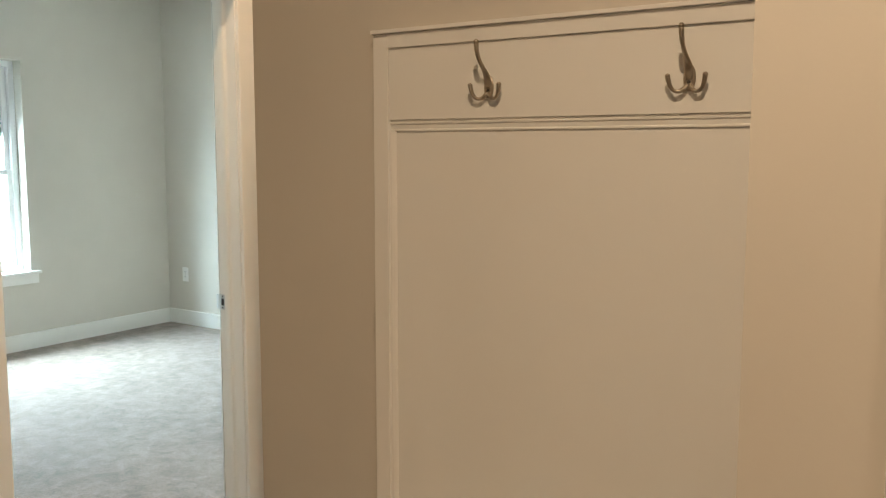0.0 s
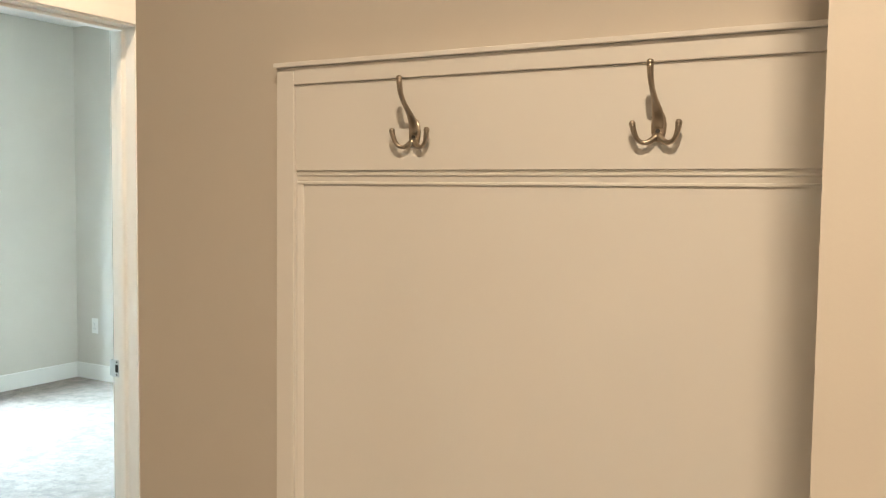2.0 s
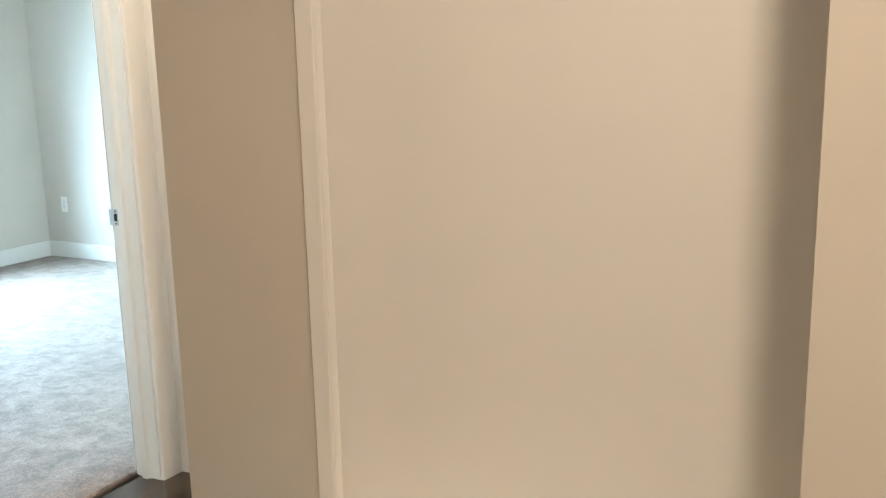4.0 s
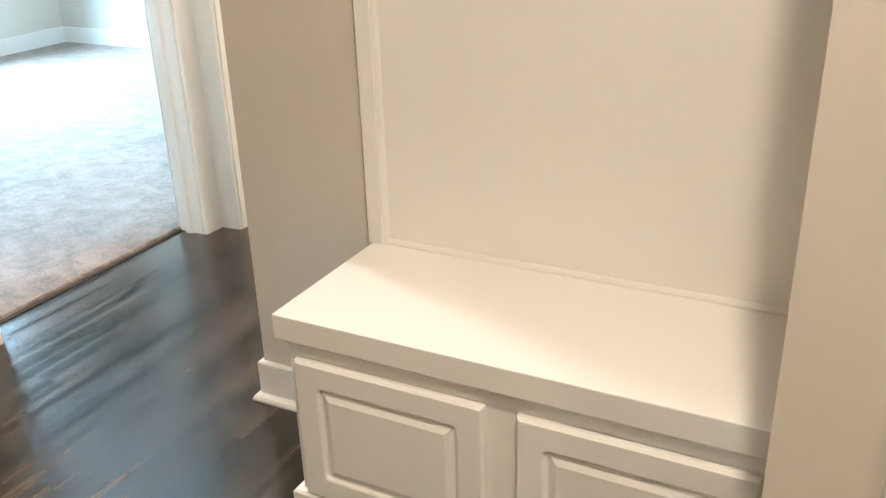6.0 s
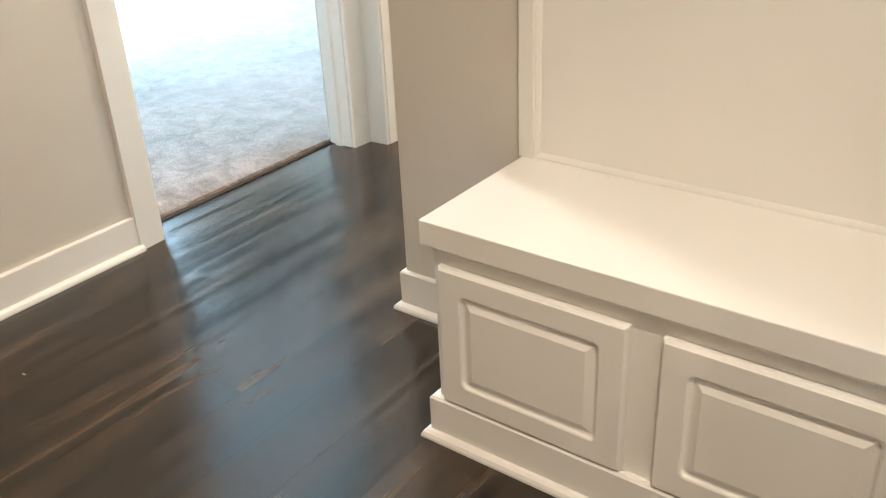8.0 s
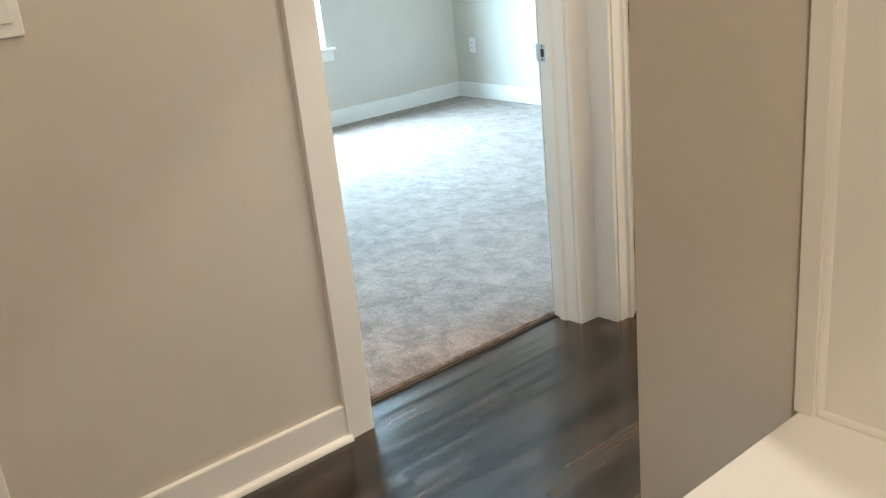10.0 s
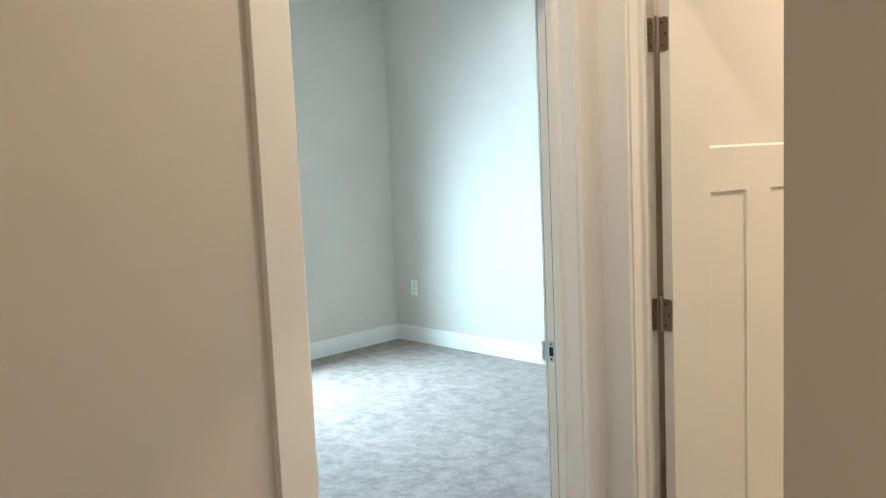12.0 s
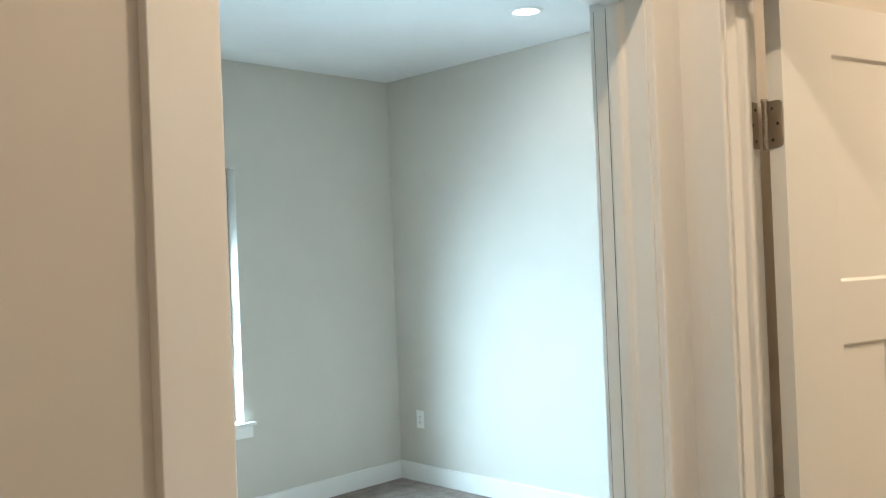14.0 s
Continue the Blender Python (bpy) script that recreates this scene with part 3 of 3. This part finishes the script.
def coat_hook(x, z):
    """Three-armed coat hook; the origin is at the middle of its back plate."""
    ob = thing("coat_hook", pose(x, -0.0147, z), "brushed bronze-nickel triple coat hook screwed to the white hook board", "coat hook", "coat hooks")
    bm = bmesh.new()
    tube(bm, [(0, 0, -0.021), (0, -0.0010, -0.019), (0, -0.0015, -0.010), (0, -0.0016, 0.0), (0, -0.0015, 0.010), (0, -0.0010, 0.017), (0, 0, 0.020)],
         [(0.003, 0.002), (0.0065, 0.0025), (0.0096, 0.003), (0.0105, 0.0032), (0.0092, 0.003), (0.006, 0.0025), (0.002, 0.002)], 18)
    part("back_plate", bm, NICKEL, ob, "leaf-shaped brushed back plate", smooth=True)
    # the arm grows out of the plate and ends in a rounded tip
    bm = bmesh.new()
    up = bez([(0, -0.0042, -0.004), (0, -0.0052, 0.012), (0, -0.0070, 0.030), (0, -0.034, 0.034), (0, -0.046, 0.048), (0, -0.047, 0.076)], 22)
    width = np.interp(np.linspace(0, 1, 23), [0, 0.12, 0.3, 0.48, 0.7, 0.9, 1.0], [0.0060, 0.0080, 0.0072, 0.0046, 0.0036, 0.0042, 0.0047])
    depth = np.interp(np.linspace(0, 1, 23), [0, 0.3, 0.6, 1.0], [0.0030, 0.0030, 0.0034, 0.0045])
    tube(bm, up, [(float(w), float(d)) for w, d in zip(width, depth)], 12)
    ball(bm, up[-1], 0.0049)
    part("upper_arm", bm, NICKEL, ob, smooth=True)
    for s in (-1, 1):
        bm = bmesh.new()
        low = bez([(s * 0.001, -0.0045, -0.012), (s * 0.008, -0.010, -0.024), (s * 0.024, -0.012, -0.032), (s * 0.0290, -0.016, -0.012), (s * 0.0305, -0.018, 0.002)])
        tube(bm, low, [0.0046 - 0.0014 * min(1, i / 6) + 0.0012 * max(0, (i - 9) / 5) for i in range(len(low))])
        ball(bm, low[-1], 0.0046)
        part("lower_arm", bm, NICKEL, ob, smooth=True)
    part("screw", add_cyl(bmesh.new(), (0, -0.0040, -0.0075), (0, -0.0062, -0.0075), 0.0030, n=12), SLOT, ob)
    part("screw", add_cyl(bmesh.new(), (-0.0066, -0.0030, 0.0105), (-0.0066, -0.0056, 0.0105), 0.0022, n=12), SLOT, ob)
    return ob


hook = coat_hook(0.260, 1.619)
copy_thing(hook, pose(0.634, -0.0147, 1.619))


# ---- plates ----
def outlet(x, y, z, rz):
    ob = thing("wall_outlet", pose(x, y, z, 0, 0, rz), "white duplex wall outlet with a screwed plate", "outlet")
    part("plate", box(-0.036, 0.036, -0.005, 0, -0.060, 0.060, 0.0025), PLATE, ob)
    for dz in (-0.0195, 0.0195):
        face = part("socket", box(-0.0165, 0.0165, -0.0072, -0.005, dz - 0.0140, dz + 0.0140, 0.001, 1), PLATE, ob)
        for sx in (-0.0064, 0.0064):
            part("slot", box(sx - 0.0012, sx + 0.0012, -0.0078, -0.0072, dz - 0.003, dz + 0.006), DARK, face)
        part("ground_hole", add_cyl(bmesh.new(), (0, -0.0078, dz - 0.0085), (0, -0.0071, dz - 0.0085), 0.0024, n=10), DARK, face)
    part("screw", add_cyl(bmesh.new(), (0, -0.006, 0), (0, -0.005, 0), 0.003, n=10), STEEL, ob)
    return ob


outlet(-4.838, BED_Y1 - 0.0002, 0.453, 0)

switch = thing("light_switch", pose(XW + 0.0002, -0.812, 1.287, 0, 0, 90), "white rocker light switch plate on the wall", "light switch")
part("plate", box(-0.036, 0.036, -0.006, 0, -0.060, 0.060, 0.003), PLATE, switch)
part("rocker", box(-0.0165, 0.0165, -0.009, -0.006, -0.033, 0.033, 0.002), PLATE, switch)

# ---- lamps ----


def can_light(x, y, group):
    ob = thing("ceiling_downlight", pose(x, y, CEIL), "round white recessed ceiling downlight, switched on", "ceiling light", group)
    bm = bmesh.new()
    n = 32
    rings = []
    for r, z in ((0.066, -0.001), (0.066, -0.007), (0.070, -0.009), (0.088, -0.006), (0.091, -0.0005)):
        rings.append([bm.verts.new((r * math.cos(2 * math.pi * k / n), r * math.sin(2 * math.pi * k / n), z)) for k in range(n)])
    for a, b_ in zip(rings, rings[1:]):
        for k in range(n):
            bm.faces.new((a[k], a[(k + 1) % n], b_[(k + 1) % n], b_[k]))
    part("trim_ring", bm, CEILING, ob, smooth=True)
    part("lens", add_cyl(bmesh.new(), (0, 0, -0.004), (0, 0, -0.0015), 0.0655, n=n), GLOW, ob, "glowing lens")
    return ob


can_light(BED_CAN[0], BED_CAN[1], "ceiling downlights")
# the third fixture is made up too, to go with the added fill lamp
for cx, cy, w, beam in CANS:
    can_light(cx, cy, "ceiling downlights")
can_light(-0.1, 2.0, "ceiling downlights")

# ---- bedroom ----
baseboard([(XB, OPEN1 + 0.09), (XB, BED_Y1)][::-1], 0.147, False)
baseboard([(BED_X, BED_Y0), (BED_X, BED_Y1), (XB - 0.0135, BED_Y1)], 0.147, False)
baseboard([(XB, OPEN0 - 0.09), (XB, BED_Y0), (BED_X + 0.0135, BED_Y0)], 0.125, False)
# casing on the bedroom face
bc = thing("door_casing_bedroom", pose(XB, OPEN1, 0, 0, 0, -90), "white moulded casing on the bedroom face of the doorway", "door casing", kind="structure")
part("casing", casing_leg(HEAD + 0.005, True), TRIM, bc).location = (-0.009, -0.0005, 0)
part("casing", casing_leg(HEAD + 0.005), TRIM, bc).location = (OPEN1 - OPEN0 + 0.009, -0.0005, 0)
part("head_casing", casing_head(OPEN1 - OPEN0 + 0.018, HEAD + 0.005), TRIM, bc).location = (-0.009, -0.0005, 0)

# window: vinyl single-hung, two sashes, grid in the upper one
win = thing("window_1", pose(BED_X, 0, 0), "white vinyl single-hung window with stool and apron", "window", kind="structure")
part("window_sill", box(-0.095, 0.038, WY0 - 0.068, WY1 + 0.068, WZ0 - 0.002, WZ0 + 0.020, 0.004), TRIM, win, "white projecting sill")
part("apron", box(0.0005, 0.0165, WY0 - 0.052, WY1 + 0.052, WZ0 - 0.073, WZ0 - 0.0022, 0.002), TRIM, win)
FX0, FX1 = -0.155, -0.095
for y0, y1 in ((WY0, WY0 + 0.045), (WY1 - 0.045, WY1)):
    part("window_frame", box(FX0, FX1, y0, y1, WZ0 + 0.0205, WZ1, 0.003, 1), VINYL, win)
for z0, z1 in ((WZ0 + 0.0205, WZ0 + 0.06), (WZ1 - 0.045, WZ1)):
    part("window_frame", box(FX0, FX1, WY0 + 0.0452, WY1 - 0.0452, z0, z1, 0.003, 1), VINYL, win)
MEET = 1.338


def sash(x0, x1, z0, z1, grid):
    s = part("sash", box(x0, x1, WY0 + 0.047, WY0 + 0.085, z0, z1, 0.003, 1), VINYL, win)
    part("sash_stile", box(x0, x1, WY1 - 0.085, WY1 - 0.047, z0, z1, 0.003, 1), VINYL, s)
    part("sash_rail", box(x0, x1, WY0 + 0.0852, WY1 - 0.0852, z0, z0 + 0.038, 0.003, 1), VINYL, s)
    part("sash_rail", box(x0, x1, WY0 + 0.0852, WY1 - 0.0852, z1 - 0.038, z1, 0.003, 1), VINYL, s)
    xm = (x0 + x1) / 2
    pane = part("pane", box(xm - 0.002, xm + 0.002, WY0 + 0.086, WY1 - 0.086, z0 + 0.0385, z1 - 0.0385), GLASS, s, "clear glass pane")
    pane.visible_shadow = False
    if grid:
        gz = (z0 + z1) / 2
        part("muntin", box(xm - 0.007, xm + 0.007, WY0 + 0.0862, WY1 - 0.0862, gz - 0.009, gz + 0.009, 0.002, 1), VINYL, s)
        for f in (1 / 3, 2 / 3):
            gy = WY0 + 0.085 + (WY1 - WY0 - 0.17) * f
            for za, zb in ((z0 + 0.0385, gz - 0.0092), (gz + 0.0092, z1 - 0.0385)):
                part("muntin", box(xm - 0.0068, xm + 0.0068, gy - 0.009, gy + 0.009, za, zb, 0.002, 1), VINYL, s)
    return s


sash(-0.150, -0.126, MEET - 0.018, WZ1 - 0.046, True)
sash(-0.124, -0.100, WZ0 + 0.061, MEET + 0.020, False)

# carpet: a thick sheet with a rounded edge at the doorway, and pile near the door
CZ = 0.026
bm = bmesh.new()
add_box(bm, BED_X, XB - 0.150, BED_Y0, BED_Y1, -0.02, CZ)
EDGE = [(-0.150, CZ), (-0.110, CZ - 0.0022), (-0.070, CZ - 0.0062), (-0.035, CZ - 0.0105), (-0.012, CZ - 0.0140), (-0.005, CZ - 0.0160), (-0.0014, 0.0055), (-0.0012, -0.02), (-0.150, -0.02)]
ends = [[bm.verts.new((XB + ex, ey, ez)) for ex, ez in EDGE] for ey in (BED_Y0, BED_Y1)]
for j in range(len(EDGE)):
    k = (j + 1) % len(EDGE)
    bm.faces.new((ends[0][j], ends[0][k], ends[1][k], ends[1][j]))
bm.faces.new(ends[0])
bm.faces.new(ends[1][::-1])
solid("floor_bedroom", bm, CARPET, "grey-beige plush carpet, mottled by footprints", "carpet", kind="structure")
rng = np.random.default_rng(5)


def pile(n, x0, x1, y0, y1, h0, h1, w):
    """Short carpet tufts, each a narrow bent blade, as one mesh."""
    bx = rng.uniform(x0, x1, n)
    by = rng.uniform(y0, y1, n)
    a = rng.uniform(0, 2 * np.pi, n)
    h = rng.uniform(h0, h1, n)
    lean = rng.uniform(0.1, 0.9, n) * h
    la = rng.uniform(0, 2 * np.pi, n)
    dx, dy = np.cos(a) * w, np.sin(a) * w
    z0 = np.interp(bx - XB, [e[0] for e in EDGE[:7]], [e[1] for e in EDGE[:7]]) - 0.001
    p0 = np.stack([bx - dx, by - dy, z0], 1)
    p1 = np.stack([bx + dx, by + dy, z0], 1)
    tx, ty = bx + np.cos(la) * lean, by + np.sin(la) * lean
    p2 = np.stack([tx + dx * 0.6, ty + dy * 0.6, z0 + h], 1)
    p3 = np.stack([tx - dx * 0.6, ty - dy * 0.6, z0 + h], 1)
    v = np.stack([p0, p1, p2, p3], 1).reshape(-1, 3)
    f = np.arange(4 * n).reshape(-1, 4)
    return v, f


chunks = [pile(2600, XB - 0.010, XB - 0.001, OPEN0, OPEN1, 0.0012, 0.0034, 0.0011)]
keep = []
for v, f in chunks:
    q = v.reshape(-1, 4, 3)
    c = q.mean(1)
    ok = (c[:, 0] < XB - 0.02) | ((c[:, 1] > OPEN0 + 0.01) & (c[:, 1] < OPEN1 - 0.01))
    keep.append(q[ok])
q = np.concatenate(keep)
me = bpy.data.meshes.new("carpet_pile")
me.from_pydata(q.reshape(-1, 3).tolist(), [], np.arange(len(q) * 4).reshape(-1, 4).tolist())
me.materials.append(CARPET)
tagged(new("carpet_pile", me), "short soft grey-beige carpet pile", "carpet", kind="stuff")

# strip between plank floor and carpet
strip = thing("transition_strip", pose(0, 0, 0), "dark brown transition strip between plank floor and carpet", "transition strip")
part("strip", sweep([(0, 0.0002), (0.0112, 0.0002), (0.0108, 0.0024), (0.0088, 0.0044), (0.0070, 0.0044), (0.0062, 0.0012), (0.0040, 0.0012), (0.0032, 0.0050), (0.0012, 0.0050), (0, 0.0035)], [(-1.3915, OPEN0 + 0.0003), (-1.3915, OPEN1 - 0.0003)]), STRIP, strip)
tstrip = thing("bath_threshold", pose(0, 0, 0), "dark brown wooden threshold strip at the bathroom door", "threshold")
part("strip", sweep([(0, 0.0002), (0.045, 0.0002), (0.043, 0.009), (0.036, 0.0125), (0.009, 0.0125), (0.0, 0.010)], [(BX0 + 0.0005, 1.013), (BX1 - 0.0005, 1.013)]), STRIP, tstrip)

# ---- bathroom ----
sill = thing("stone_sill", pose(0, 0, 0), "pale polished stone sill in the bathroom doorway", "door sill")
part("slab", box(BX0 + 0.0005, BX1 - 0.0005, 1.0138, 1.075, 0.0105, 0.0185, 0.002), TILE, sill)
bfloor = solid("floor_bathroom", box(XW, 0.95, 1.0134, 2.78, -0.02, 0.004), GROUT, "pale tiled bathroom floor", "floor", kind="structure")
tile_mesh = mesh_of(box(-0.148, 0.148, -0.148, 0.148, 0, 0.006, 0.0015, 1), "tile", TILE)
for i in range(7):
    for j in range(5):
        t_ob = new("tile", tile_mesh)
        t_ob.parent = bfloor
        t_ob.location = (-1.085 + i * 0.3, 1.172 + j * 0.3, 0.004)
baseboard([(XW, 1.12), (XW, 2.78), (0.95, 2.78)][0:2], BASE_H, True)
baseboard([(XW + 0.014, 2.78), (0.95, 2.78)], BASE_H, True)

# ---- outside ----
solid("ground", box(-400, 60, -400, 400, -0.9, -0.5), LAWN, "pale bare ground beyond the window", "ground", kind="structure")

# a scrap of white trim on the plank floor
scrap = thing("paint_chip", pose(-0.960, -0.754, 0.0), "tiny curled chip of white paint on the plank floor", "paint chip")
part("chip", tube(bmesh.new(), bez([(-0.006, 0.002, 0.0008), (-0.002, -0.002, 0.004), (0.003, -0.001, 0.003), (0.006, 0.003, 0.0008)], 8), [(0.0006, 0.0012)] * 9, 6), TRIM, scrap)


def tree(x, y, h, seed):
    r = random.Random(seed)
    ob = thing("tree", pose(x, y, -0.5), "leafy green deciduous tree beyond the window", "tree", "trees outside")
    bm = bmesh.new()
    tube(bm, [(0, 0, 0), (0.05, 0.02, h * 0.3), (-0.04, 0.05, h * 0.6), (0.02, 0, h * 0.9)], [0.16, 0.13, 0.09, 0.03], 10)
    tips = []
    for k in range(16):
        a = r.uniform(0, 2 * math.pi)
        z = r.uniform(0.28, 0.88) * h
        ln = r.uniform(0.18, 0.32) * h * (1.1 - z / h * 0.6)
        tip = Vector((math.cos(a) * ln, math.sin(a) * ln, z + ln * 0.45))
        tube(bm, [(0, 0, z), tip * 0.5 + Vector((0, 0, z * 0.5)), tip], [0.05, 0.03, 0.012], 6)
        tips.append(tip)
    part("trunk", bm, BARK, ob)
    vs, fs = [], []
    for tip in tips:
        for _ in range(240):
            p = tip + Vector((r.gauss(0, 0.45), r.gauss(0, 0.45), r.gauss(0, 0.38)))
            d = Vector((r.uniform(-1, 1), r.uniform(-1, 1), r.uniform(-0.7, 0.5))).normalized()
            s = d.orthogonal().normalized()
            ln = r.uniform(0.08, 0.16)
            b0 = len(vs)
            vs += [p, p + d * ln * 0.5 + s * ln * 0.28, p + d * ln, p + d * ln * 0.5 - s * ln * 0.28]
            fs.append((b0, b0 + 1, b0 + 2, b0 + 3))
    me2 = bpy.data.meshes.new("crown")
    me2.from_pydata([tuple(v) for v in vs], [], fs)
    me2.materials.append(LEAF)
    cr = new("crown", me2)
    cr.parent = ob
    return ob


for k, (tx, ty, th) in enumerate(((-14.0, 4.9, 7.0), (-13.2, 8.4, 6.5), (-18.0, 7.2, 9.5), (-16.0, 11.0, 9.0), (-15.0, 6.5, 6.0), (-17.0, 10.6, 6.5), (-21.0, 14.0, 10.0), (-12.0, 1.6, 6.5))):
    tree(tx, ty, th, k + 3)

# ---- plank floor ----
floor = solid("floor_hall", box(-1.3798, HALL_X1, HALL_Y0, YP + 0.05, -0.02, -0.0035), SUBFLOOR, "dark brown wood-look plank floor", "floor", kind="structure")
part("alcove_bed", box(-1.3798, XN + 0.05, YP + 0.0502, 1.013, -0.02, -0.0035), SUBFLOOR, floor)
part("bench_bed", box(XN + 0.0502, 1.11, YP + 0.0502, 0.05, -0.02, -0.0035), SUBFLOOR, floor)
PW, PL, CH = 0.152, 1.219, 0.0002


def plank_mesh(w, length):
    bm = bmesh.new()
    prof = [(0, -0.003), (0.0001, -CH), (CH, 0), (w - CH, 0), (w - 0.0001, -CH), (w, -0.003)]
    lo = [bm.verts.new((x, 0.0001, z)) for x, z in prof]
    li = [bm.verts.new((x, CH, z)) for x, z in prof]
    hj = [bm.verts.new((x, length - CH, z)) for x, z in prof]
    hi = [bm.verts.new((x, length - 0.0001, z)) for x, z in prof]
    for v in lo[2:4] + hi[2:4]:
        v.co.z = -CH
    for a, b_ in ((lo, li), (li, hj), (hj, hi)):
        for j in range(len(prof) - 1):
            bm.faces.new((a[j], a[j + 1], b_[j + 1], b_[j]))
    bm.faces.new(lo)
    bm.faces.new(hi[::-1])
    return mesh_of(bm, "plank", PLANK)


plank_cache = {}
prng = random.Random(11)
# where some rows have an end joint; the others are staggered at random
JOINTS = {1: -0.424, 2: -0.185, 5: -0.508, 6: -0.178}
SEAM = -1.065 - 2 * PW
for col in range(34):
    x = max(SEAM + col * PW, -1.3798)
    w = min(SEAM + (col + 1) * PW, HALL_X1) - x
    if w < 0.01:
        continue
    top = 1.013 if x < XN - 0.02 else (0.03 if x < 1.05 else YP + 0.03)
    y = JOINTS.get(col, prng.uniform(-0.6, 0.6)) - 3 * PL
    while y < top:
        y0, y1 = max(y, HALL_Y0), min(y + PL, top)
        if y1 - y0 > 0.03:
            key = (round(w, 4), round(y1 - y0, 4))
            if key not in plank_cache:
                plank_cache[key] = plank_mesh(*key)
            p_ob = new("plank", plank_cache[key])
            p_ob.parent = floor
            p_ob.location = (x, y0, 0)
        y += PL
